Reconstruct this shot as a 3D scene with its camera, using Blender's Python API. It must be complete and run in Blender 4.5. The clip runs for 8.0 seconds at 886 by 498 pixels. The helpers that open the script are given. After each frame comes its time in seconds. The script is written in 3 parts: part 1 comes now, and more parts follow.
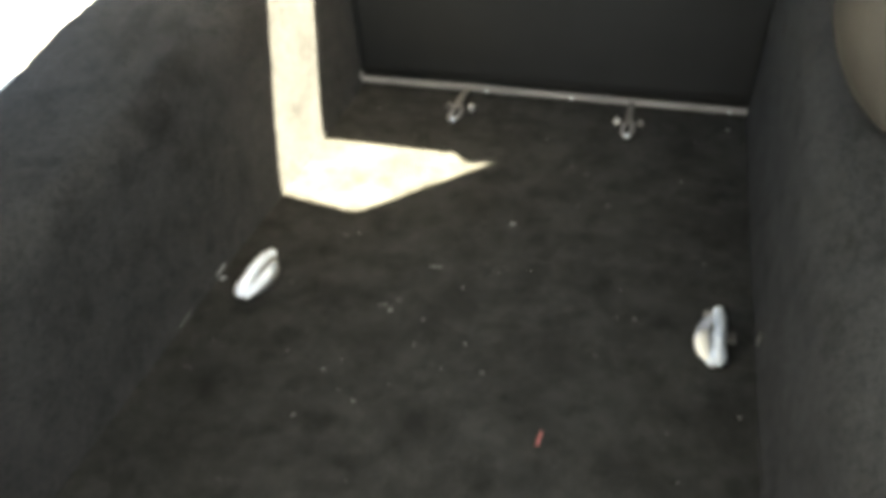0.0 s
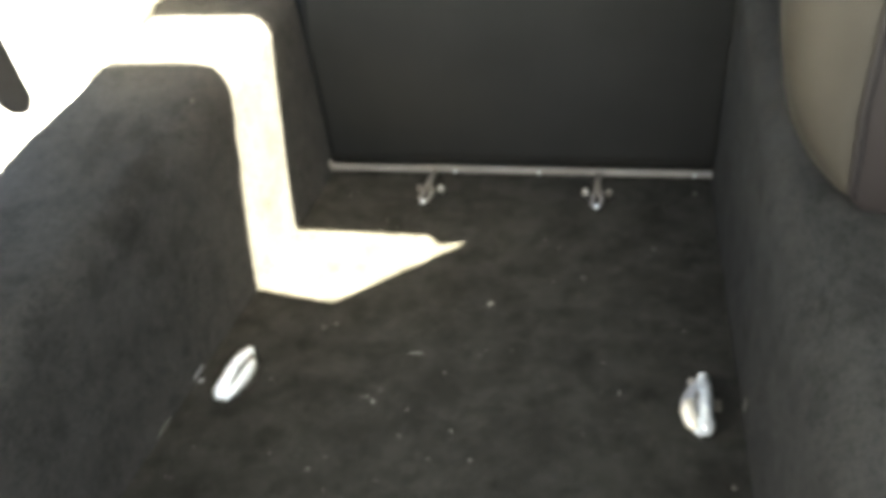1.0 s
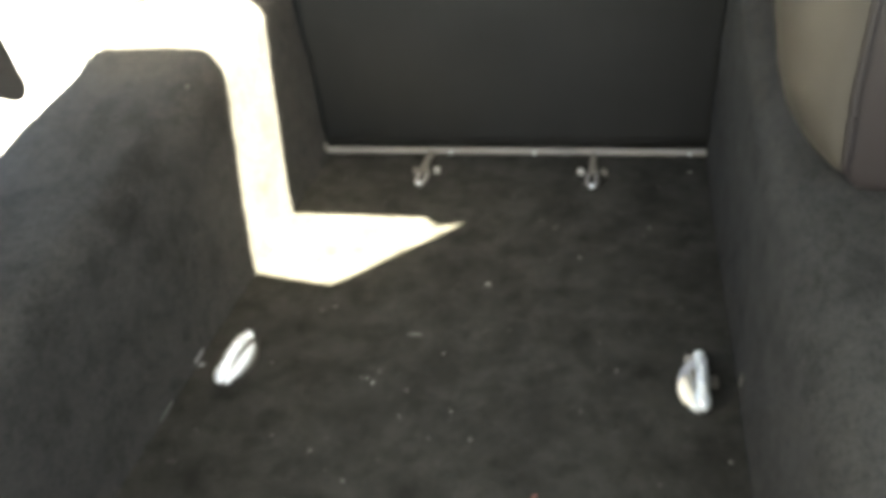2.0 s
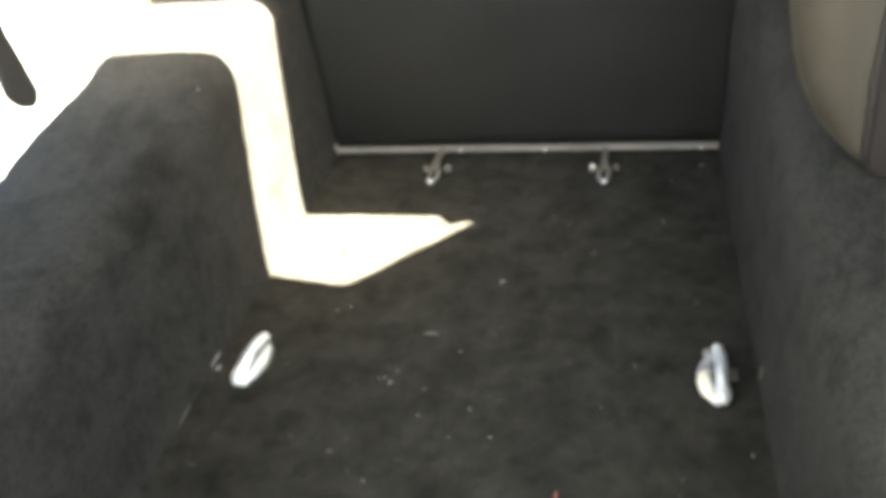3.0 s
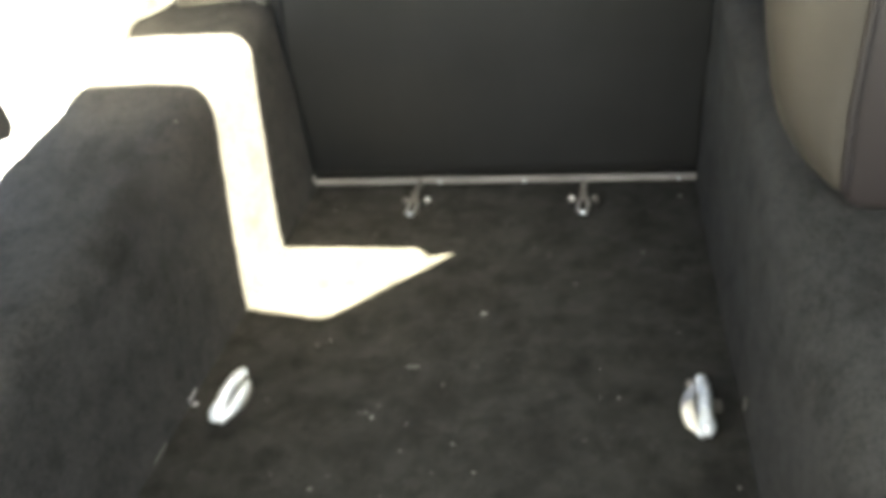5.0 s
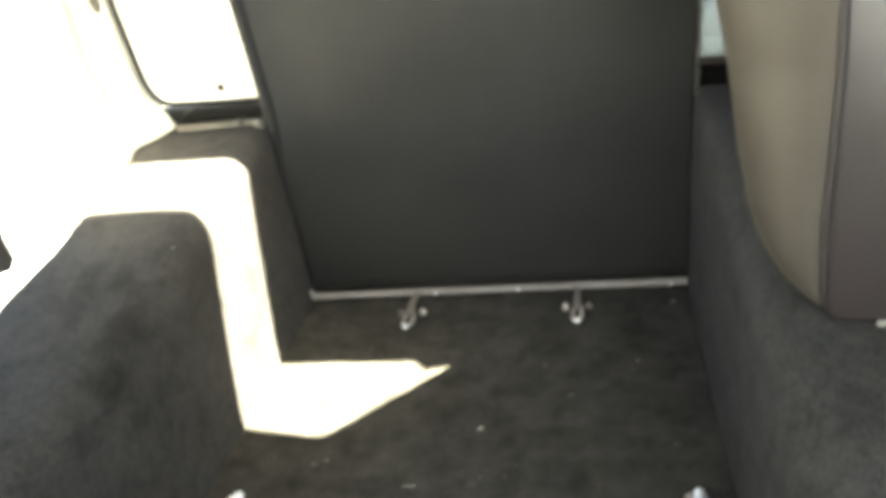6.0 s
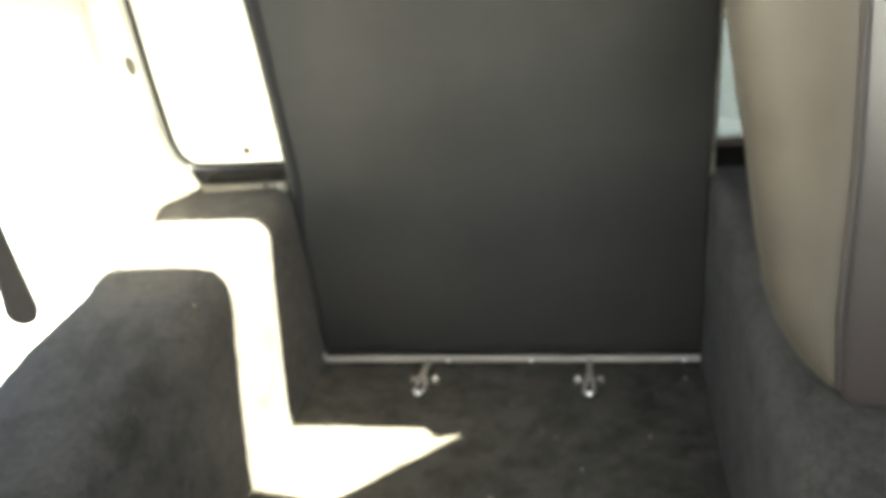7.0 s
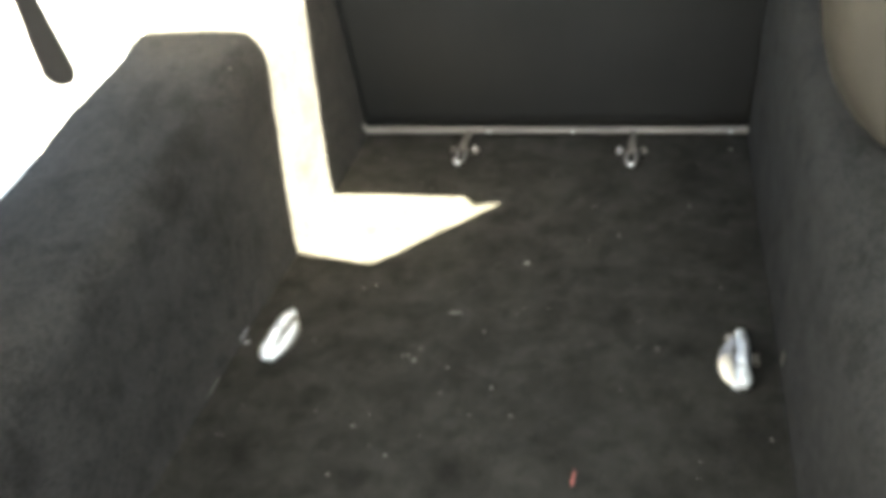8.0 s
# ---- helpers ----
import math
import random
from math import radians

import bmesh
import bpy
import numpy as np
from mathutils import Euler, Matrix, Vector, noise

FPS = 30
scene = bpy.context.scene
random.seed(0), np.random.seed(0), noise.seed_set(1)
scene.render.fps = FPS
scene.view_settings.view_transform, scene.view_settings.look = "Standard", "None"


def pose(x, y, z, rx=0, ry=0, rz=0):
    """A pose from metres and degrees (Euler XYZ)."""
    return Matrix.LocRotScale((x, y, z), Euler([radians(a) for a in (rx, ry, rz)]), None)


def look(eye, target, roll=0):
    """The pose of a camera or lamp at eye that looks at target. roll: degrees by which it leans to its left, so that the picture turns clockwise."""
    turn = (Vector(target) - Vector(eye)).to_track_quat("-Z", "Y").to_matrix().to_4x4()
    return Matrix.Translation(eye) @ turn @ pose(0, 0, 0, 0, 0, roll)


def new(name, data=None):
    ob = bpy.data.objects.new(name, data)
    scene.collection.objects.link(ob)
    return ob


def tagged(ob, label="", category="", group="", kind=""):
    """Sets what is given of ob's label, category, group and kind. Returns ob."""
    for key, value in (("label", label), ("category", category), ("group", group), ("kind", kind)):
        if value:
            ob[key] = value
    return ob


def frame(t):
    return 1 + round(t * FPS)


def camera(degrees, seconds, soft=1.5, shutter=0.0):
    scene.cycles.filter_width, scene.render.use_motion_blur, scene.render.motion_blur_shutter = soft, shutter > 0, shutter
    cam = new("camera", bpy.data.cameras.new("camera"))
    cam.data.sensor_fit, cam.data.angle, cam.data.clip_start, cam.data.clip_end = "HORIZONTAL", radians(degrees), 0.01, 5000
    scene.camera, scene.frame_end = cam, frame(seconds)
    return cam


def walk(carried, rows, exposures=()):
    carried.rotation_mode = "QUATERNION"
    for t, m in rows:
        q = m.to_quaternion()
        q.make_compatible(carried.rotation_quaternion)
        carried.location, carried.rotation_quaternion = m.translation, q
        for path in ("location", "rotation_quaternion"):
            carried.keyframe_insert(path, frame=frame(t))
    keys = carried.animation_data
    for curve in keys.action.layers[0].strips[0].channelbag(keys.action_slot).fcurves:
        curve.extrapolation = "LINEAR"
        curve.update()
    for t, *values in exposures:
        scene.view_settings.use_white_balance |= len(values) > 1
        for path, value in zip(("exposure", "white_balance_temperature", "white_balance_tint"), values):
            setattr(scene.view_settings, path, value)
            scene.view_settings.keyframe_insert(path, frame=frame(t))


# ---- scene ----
cam = camera(56.0, 8.0, soft=5.8)
PATH = [
    (0, (0.251, -0.22, 0.884), (-0.204, 1.307, -0.325), -2.6),
    (0.3, (0.243, -0.215, 0.883), (-0.198, 1.346, -0.286), -3.7),
    (0.5, (0.248, -0.211, 0.889), (-0.186, 1.378, -0.245), -4.2),
    (0.7, (0.24, -0.207, 0.892), (-0.181, 1.405, -0.215), -4.5),
    (1, (0.257, -0.202, 0.901), (-0.169, 1.431, -0.172), -5.6),
    (1.5, (0.255, -0.204, 0.907), (-0.155, 1.441, -0.154), -5.7),
    (1.7, (0.255, -0.208, 0.906), (-0.153, 1.425, -0.175), -5.8),
    (2.8, (0.252, -0.207, 0.911), (-0.181, 1.381, -0.226), -7.8),
    (3, (0.241, -0.209, 0.904), (-0.187, 1.398, -0.208), -7.7),
    (3.5, (0.241, -0.211, 0.911), (-0.186, 1.438, -0.137), -7.4),
    (4, (0.241, -0.209, 0.903), (-0.16, 1.436, -0.162), -6.8),
    (4.2, (0.241, -0.215, 0.899), (-0.164, 1.432, -0.159), -6.9),
    (5.3, (0.228, -0.198, 0.903), (-0.136, 1.464, -0.149), -6.8),
    (5.5, (0.234, -0.208, 0.91), (-0.166, 1.472, -0.099), -7.0),
    (5.8, (0.251, -0.206, 0.935), (-0.127, 1.542, 0.041), -7.5),
    (6, (0.257, -0.198, 0.941), (-0.121, 1.57, 0.084), -8.2),
    (6.2, (0.254, -0.197, 0.953), (-0.115, 1.584, 0.123), -8.4),
    (6.3, (0.258, -0.204, 0.962), (-0.117, 1.595, 0.178), -8.3),
    (6.5, (0.258, -0.211, 0.969), (-0.112, 1.639, 0.305), -7.2),
    (6.7, (0.261, -0.213, 0.971), (-0.128, 1.655, 0.372), -6.3),
    (7, (0.246, -0.218, 0.955), (-0.147, 1.61, 0.245), -6.0),
    (7.2, (0.247, -0.216, 0.948), (-0.149, 1.58, 0.164), -5.8),
    (7.5, (0.244, -0.218, 0.933), (-0.172, 1.509, 0.014), -5.9),
    (7.7, (0.239, -0.218, 0.916), (-0.188, 1.439, -0.12), -6.3),
    (8, (0.25, -0.22, 0.913), (-0.243, 1.345, -0.23), -8.2),
]
walk(cam, [(t, look(eye, target, roll)) for t, eye, target, roll in PATH], exposures=[(0.0, 5.12, 7800, 5), (0.6, 5.33, 7800, 5), (1.2, 5.42, 7800, 5), (3.0, 5.46, 7800, 5), (5.5, 5.48, 7800, 5), (6.2, 5.56, 7800, 5), (7.2, 5.60, 7800, 5), (7.7, 5.52, 7800, 5), (8.0, 5.50, 7800, 5)])

# ---- light ----
SUN = Vector((0.58, 0.25, 1.0))          # direction towards the sun
world = bpy.data.worlds.new("sky")
scene.world = world
world.use_nodes = True
wn = world.node_tree
sky = wn.nodes.new("ShaderNodeTexSky")
sky.sky_type, sky.sun_disc = "NISHITA", False
sky.dust_density, sky.ozone_density = 5.0, 0.6
sky.sun_elevation = math.atan2(1.0, math.hypot(SUN.x, SUN.y))
sky.sun_rotation = math.atan2(SUN.x, SUN.y)
back = wn.nodes["Background"]
back.inputs["Strength"].default_value = 0.05
wn.links.new(sky.outputs["Color"], back.inputs["Color"])
sun_data = bpy.data.lights.new("sun", "SUN")
sun_data.energy, sun_data.angle, sun_data.color = 5.0, radians(0.5), (1.0, 0.955, 0.82)
sun = new("sun", sun_data)
sun.matrix_world = Matrix.Translation((2, 1, 5)) @ SUN.to_track_quat("Z", "Y").to_matrix().to_4x4()


def window_fill(name, place, towards, width, height, power, colour=(1.0, 0.99, 0.94), spread=180):
    """A fill lamp set in an unseen window's opening, in place of its daylight."""
    data = bpy.data.lights.new(name, "AREA")
    data.shape, data.size, data.size_y, data.energy, data.color = "RECTANGLE", width, height, power, colour
    data.spread = radians(spread)
    ob = new(name, data)
    ob.matrix_world = look(place, towards)
    return ob


# added fill lamps, aimed and narrowed to brighten seat, panel and wheel boxes
window_fill("window_fill_side", (0.92, -0.36, 0.86), (0.0, 1.2, 0.5), 0.6, 0.5, 0.19, (0.81, 0.905, 1.0), 100)
window_fill("window_fill_front", (0.34, -1.32, 0.99), (0.3, 0.5, 0.6), 1.16, 0.28, 0.80, (0.90, 0.955, 1.0))
window_fill("window_fill_left", (-0.92, -0.42, 0.86), (0.5, 0.45, 0.15), 0.6, 0.5, 0.245, (1.0, 0.965, 0.87), 110)


# ---- materials ----
def shader(name, colour, rough=0.6, metal=0.0, spec=0.5, sheen=0.0):
    m = bpy.data.materials.new(name)
    m.use_nodes = True
    b = m.node_tree.nodes["Principled BSDF"]
    b.inputs["Base Color"].default_value = (*colour, 1)
    b.inputs["Roughness"].default_value = rough
    b.inputs["Metallic"].default_value = metal
    b.inputs["Specular IOR Level"].default_value = spec
    b.inputs["Sheen Weight"].default_value = sheen
    b.inputs["Sheen Roughness"].default_value = 0.6
    return m


def noise_node(m, scale, detail=4.0, rough=0.55, stretch=(1, 1, 1)):
    nt = m.node_tree
    co = nt.nodes.new("ShaderNodeTexCoord")
    mp = nt.nodes.new("ShaderNodeMapping")
    mp.inputs["Scale"].default_value = stretch
    n = nt.nodes.new("ShaderNodeTexNoise")
    n.inputs["Scale"].default_value = scale
    n.inputs["Detail"].default_value = detail
    n.inputs["Roughness"].default_value = rough
    nt.links.new(co.outputs["Object"], mp.inputs["Vector"])
    nt.links.new(mp.outputs["Vector"], n.inputs["Vector"])
    return n


def ramp_node(m, source, stops):
    nt = m.node_tree
    r = nt.nodes.new("ShaderNodeValToRGB")
    while len(r.color_ramp.elements) < len(stops):
        r.color_ramp.elements.new(0.5)
    for e, (at, c) in zip(r.color_ramp.elements, stops):
        e.position, e.color = at, (*c, 1)
    nt.links.new(source.outputs["Fac"], r.inputs["Fac"])
    return r


def mixed(m, a, b, kind="MULTIPLY", fac=1.0):
    nt = m.node_tree
    x = nt.nodes.new("ShaderNodeMix")
    x.data_type, x.blend_type = "RGBA", kind
    x.inputs[0].default_value = fac
    nt.links.new(a.outputs[0] if a.type != "MIX" else a.outputs[2], x.inputs[6])
    nt.links.new(b.outputs[0] if b.type != "MIX" else b.outputs[2], x.inputs[7])
    return x


def to_colour(m, node):
    out = node.outputs[2] if node.type == "MIX" else node.outputs[0]
    m.node_tree.links.new(out, m.node_tree.nodes["Principled BSDF"].inputs["Base Color"])


def bumped(m, sources, strength=0.4, distance=0.002):
    """Relief from one or more (noise node, weight)."""
    nt = m.node_tree
    last = None
    for n, k in sources:
        b = nt.nodes.new("ShaderNodeBump")
        b.inputs["Strength"].default_value = strength * k
        b.inputs["Distance"].default_value = distance
        nt.links.new(n.outputs["Fac"], b.inputs["Height"])
        if last:
            nt.links.new(last.outputs["Normal"], b.inputs["Normal"])
        last = b
    nt.links.new(last.outputs["Normal"], nt.nodes["Principled BSDF"].inputs["Normal"])


def carpet(name, low, mid, high, spots, smudges=(), tufts=1.0):
    m = shader(name, mid, 0.98, spec=0.04)
    patches = noise_node(m, 11.0, 6.0, 0.62)
    fibres = noise_node(m, 420.0, 3.0, 0.7)
    wear = noise_node(m, 38.0, 4.0, 0.65)
    base = ramp_node(m, patches, [(0.36, low), (0.5, mid), (0.66, high)])
    grain = ramp_node(m, fibres, [(0.25, (0.55, 0.55, 0.55)), (0.75, (1.35, 1.35, 1.35))])
    rub = ramp_node(m, wear, [(0.3, (0.88, 0.88, 0.89)), (0.7, (1.10, 1.095, 1.08))])
    blots = noise_node(m, 17.0, 4.0, 0.55)
    dark = ramp_node(m, blots, [(0.35, (spots, spots, spots)), (0.47, (1.0, 1.0, 1.0)), (1.0, (1.06, 1.06, 1.05))])
    nap = ramp_node(m, noise_node(m, 170.0, 2.0, 0.6, (1, 0.6, 1)), [(0.36, (tufts, tufts, tufts)), (0.52, (1.02, 1.02, 1.02))])
    col = mixed(m, mixed(m, mixed(m, mixed(m, base, dark), rub), grain), nap)
    for place, radii, depth in smudges:
        co, mp, g = (m.node_tree.nodes.new(k) for k in ("ShaderNodeTexCoord", "ShaderNodeMapping", "ShaderNodeTexGradient"))
        mp.vector_type = "TEXTURE"
        mp.inputs["Location"].default_value = place
        mp.inputs["Scale"].default_value = radii
        g.gradient_type = "SPHERICAL"
        m.node_tree.links.new(co.outputs["Object"], mp.inputs["Vector"])
        m.node_tree.links.new(mp.outputs["Vector"], g.inputs["Vector"])
        col = mixed(m, col, ramp_node(m, g, [(0.0, (1, 1, 1)), (0.65, (depth, depth, depth))]))
    to_colour(m, col)
    bumped(m, [(wear, 0.5), (fibres, 1.0)], 0.6, 0.003)
    return m


FLOOR_CARPET = carpet("floor_carpet", (0.0252, 0.0252, 0.0241), (0.0338, 0.0338, 0.0323), (0.0425, 0.0425, 0.0406), 0.72)
BOX_CARPET = carpet("box_carpet", (0.0361, 0.0364, 0.0374), (0.0419, 0.0424, 0.0435), (0.0478, 0.0483, 0.0495), 0.8,
                    [((-0.475, 0.80, 0.345), (0.035, 0.10, 0.06), 0.68), ((-0.452, 0.72, 0.31), (0.03, 0.06, 0.05), 0.74), ((-0.53, 0.93, 0.38), (0.05, 0.03, 0.04), 0.82)], 0.78)

PANEL = shader("panel_vinyl", (0.02, 0.0205, 0.0215), 0.5, spec=0.32)
_n, _g = noise_node(PANEL, 5.0, 3.0), noise_node(PANEL, 700.0, 2.0)
_v, _h = noise_node(PANEL, 55.0, 3.0, 0.6, (1, 1, 0.12)), noise_node(PANEL, 55.0, 3.0, 0.6, (0.12, 1, 1))
_c = ramp_node(PANEL, _n, [(0.3, (0.0106, 0.0109, 0.0111)), (0.7, (0.0150, 0.0154, 0.0157))])
_c = mixed(PANEL, _c, ramp_node(PANEL, _v, [(0.3, (0.96, 0.96, 0.96)), (0.7, (1.04, 1.04, 1.04))]))
to_colour(PANEL, mixed(PANEL, _c, ramp_node(PANEL, _h, [(0.3, (0.96, 0.96, 0.96)), (0.7, (1.04, 1.04, 1.04))])))
bumped(PANEL, [(_v, 0.2), (_h, 0.2), (_g, 1.0)], 0.25, 0.001)

# duller, bluer vinyl that carries the shade of the rolled left edge
ROLL_SHADE = shader("shaded_roll_vinyl", (0.013, 0.0136, 0.0155), 0.7, spec=0.15)

WHITE = shader("white_paint", (0.82, 0.81, 0.77), 0.35)
_n = noise_node(WHITE, 6.0, 4.0)
to_colour(WHITE, ramp_node(WHITE, _n, [(0.3, (0.76, 0.75, 0.68)), (0.7, (0.80, 0.79, 0.73))]))

STEEL = shader("dull_steel", (0.42, 0.40, 0.39), 0.5, 0.45)
_n = noise_node(STEEL, 60.0, 4.0, 0.6, (0.15, 1, 1))
to_colour(STEEL, ramp_node(STEEL, _n, [(0.3, (0.22, 0.208, 0.20)), (0.7, (0.36, 0.345, 0.335))]))
# mirrored brightness and sky blue are put into a pale, barely metallic colour
GLINT_CHROME = shader("glint_chrome", (0.9, 0.92, 0.94), 0.3, 0.25, 0.9)
_n = noise_node(GLINT_CHROME, 40.0, 4.0)
to_colour(GLINT_CHROME, ramp_node(GLINT_CHROME, _n, [(0.3, (0.78, 0.86, 0.95)), (0.7, (0.90, 0.95, 1.0))]))
# chrome again, with the warm reflection on the right rail as its colour
WARM_CHROME = shader("warm_chrome", (0.97, 0.94, 0.86), 0.3, 0.2, 0.9)
# chrome again, with the sky reflected in the right striker bar as its colour
SKY_CHROME = shader("sky_chrome", (0.6, 0.68, 0.78), 0.28, 0.35, 0.9)
_n = noise_node(SKY_CHROME, 55.0, 3.0)
to_colour(SKY_CHROME, ramp_node(SKY_CHROME, _n, [(0.35, (0.48, 0.55, 0.66)), (0.65, (0.78, 0.85, 0.92))]))
# right cup only, its grey-blue shading put into the colour
CUP = shader("satin_steel", (0.45, 0.48, 0.54), 0.35, 0.3)
_n = noise_node(CUP, 90.0, 4.0)
to_colour(CUP, ramp_node(CUP, _n, [(0.3, (0.36, 0.39, 0.45)), (0.7, (0.55, 0.58, 0.64))]))
# lining of mostly unseen walls and roof, greyed to hold down bounced light
LINING = shader("grey_lining", (0.12, 0.118, 0.11), 0.9)
_n = noise_node(LINING, 60.0, 4.0)
to_colour(LINING, ramp_node(LINING, _n, [(0.3, (0.10, 0.098, 0.092)), (0.7, (0.14, 0.137, 0.128))]))
ZINC = shader("worn_zinc", (0.5, 0.49, 0.49), 0.42, 0.7)
_n = noise_node(ZINC, 120.0, 4.0)
to_colour(ZINC, ramp_node(ZINC, _n, [(0.35, (0.24, 0.23, 0.235)), (0.65, (0.62, 0.60, 0.61))]))
# worn steel of the brackets; also paints the shade inside the left cup
DARK_STEEL = shader("worn_and_shaded_steel", (0.2, 0.19, 0.18), 0.4, 0.6)
_n = noise_node(DARK_STEEL, 150.0, 4.0)
to_colour(DARK_STEEL, ramp_node(DARK_STEEL, _n, [(0.35, (0.10, 0.09, 0.082)), (0.65, (0.34, 0.325, 0.31))]))
BOLT = shader("plated_bolt", (0.75, 0.74, 0.72), 0.3, 0.8)
RUBBER = shader("black_rubber", (0.018, 0.017, 0.016), 0.7)
REFLECTOR = shader("dark_red_plastic", (0.018, 0.005, 0.004), 0.5)
SEAL = shader("seal_rubber", (0.006, 0.006, 0.006), 0.9, spec=0.05)
PLASTIC = shader("grey_plastic", (0.10, 0.095, 0.085), 0.5)
_n = noise_node(PLASTIC, 30.0, 4.0)
to_colour(PLASTIC, ramp_node(PLASTIC, _n, [(0.3, (0.055, 0.05, 0.044)), (0.7, (0.085, 0.08, 0.07))]))
LIP = shader("pale_lip", (0.13, 0.127, 0.115), 0.5)
_n = noise_node(LIP, 45.0, 4.0)
to_colour(LIP, ramp_node(LIP, _n, [(0.3, (0.085, 0.083, 0.075)), (0.7, (0.16, 0.156, 0.142))]))
WEBBING = shader("belt_webbing", (0.035, 0.034, 0.034), 0.85)
_n = noise_node(WEBBING, 300.0, 2.0, 0.5, (1, 1, 0.2))
bumped(WEBBING, [(_n, 1.0)], 0.5, 0.001)


def leather(name, low, high, rough, spec):
    m = shader(name, low, rough, spec=spec)
    n, fine, folds = noise_node(m, 7.0, 4.0), noise_node(m, 900.0, 2.0), noise_node(m, 14.0, 2.0, 0.5, (1, 1, 0.25))
    to_colour(m, ramp_node(m, n, [(0.3, low), (0.7, high)]))
    bumped(m, [(folds, 0.6), (fine, 0.5)], 0.3, 0.004)
    return m


TAN = leather("tan_leather", (0.0412, 0.0366, 0.0304), (0.053, 0.0472, 0.0396), 0.5, 0.38)
MAUVE = leather("mauve_vinyl", (0.0225, 0.0186, 0.0192), (0.029, 0.0242, 0.025), 0.28, 0.75)
PIPING = shader("dark_piping", (0.013, 0.010, 0.011), 0.6)
LINT = shader("pale_lint", (0.168, 0.168, 0.163), 0.9)
SCRAP = shader("white_scrap", (0.28, 0.28, 0.31), 0.85)
RED = shader("red_thread", (0.5, 0.16, 0.15), 0.9)


# tinted pane in place of white door paint; the tint holds its bluish shade
DOOR_SHADE = bpy.data.materials.new("door_shade_tint")
DOOR_SHADE.use_nodes = True
_t = DOOR_SHADE.node_tree
_clear, _gloss, _mix = _t.nodes.new("ShaderNodeBsdfTransparent"), _t.nodes.new("ShaderNodeBsdfGlossy"), _t.nodes.new("ShaderNodeMixShader")
_clear.inputs["Color"].default_value = (0.15, 0.17, 0.18, 1)
_gloss.inputs["Roughness"].default_value = 0.03
_mix.inputs[0].default_value = 0.05
_t.links.new(_clear.outputs[0], _mix.inputs[1])
_t.links.new(_gloss.outputs[0], _mix.inputs[2])
_t.links.new(_mix.outputs[0], _t.nodes["Material Output"].inputs["Surface"])

CLEAR = bpy.data.materials.new("clear_glass")
CLEAR.use_nodes = True
_t = CLEAR.node_tree
_clear, _gloss, _mix = _t.nodes.new("ShaderNodeBsdfTransparent"), _t.nodes.new("ShaderNodeBsdfGlossy"), _t.nodes.new("ShaderNodeMixShader")
_clear.inputs["Color"].default_value = (0.93, 0.95, 0.94, 1)
_gloss.inputs["Roughness"].default_value = 0.03
_mix.inputs[0].default_value = 0.05
_t.links.new(_clear.outputs[0], _mix.inputs[1])
_t.links.new(_gloss.outputs[0], _mix.inputs[2])
_t.links.new(_mix.outputs[0], _t.nodes["Material Output"].inputs["Surface"])

GROUND = shader("pale_concrete", (0.3, 0.3, 0.29), 0.9)
_n = noise_node(GROUND, 1.5, 6.0)
to_colour(GROUND, ramp_node(GROUND, _n, [(0.3, (0.17, 0.18, 0.195)), (0.7, (0.235, 0.245, 0.265))]))


# ---- mesh helpers ----
def thing(name, label, category, place=(0, 0, 0), group="", kind=""):
    ob = new(name)
    ob.empty_display_size = 0.03
    ob.location = place
    return tagged(ob, label, category, group, kind)


def mesh_of(name, bm, material, smooth=True):
    me = bpy.data.meshes.new(name)
    bmesh.ops.recalc_face_normals(bm, faces=bm.faces)
    bm.to_mesh(me)
    bm.free()
    me.materials.append(material)
    for p in me.polygons:
        p.use_smooth = smooth
    return me


def part(name, bm, material, parent, label="", smooth=True):
    ob = new(name, mesh_of(name, bm, material, smooth))
    ob.parent = parent
    return tagged(ob, label)


def whole(name, bm, material, label, category, kind="", smooth=True, group=""):
    return tagged(new(name, mesh_of(name, bm, material, smooth)), label, category, group, kind)


def sheet(rows, closed=False, caps=False):
    """A surface through rows of points, all of one length."""
    bm = bmesh.new()
    grid = [[bm.verts.new(p) for p in row] for row in rows]
    n = len(rows[0])
    for a, b in zip(grid, grid[1:]):
        for i in range(n if closed else n - 1):
            bm.faces.new((a[i], a[(i + 1) % n], b[(i + 1) % n], b[i]))
    if caps:
        bm.faces.new(grid[0])
        bm.faces.new(grid[-1])
    return bm


def block(x0, x1, y0, y1, z0, z1, bevel=0.0, steps=2):
    bm = bmesh.new()
    bmesh.ops.create_cube(bm, size=1)
    for v in bm.verts:
        v.co = Vector(((x0 + x1) / 2 + v.co.x * (x1 - x0), (y0 + y1) / 2 + v.co.y * (y1 - y0), (z0 + z1) / 2 + v.co.z * (z1 - z0)))
    if bevel:
        bmesh.ops.bevel(bm, geom=bm.edges[:], offset=bevel, segments=steps, profile=0.5, affect="EDGES")
    return bm


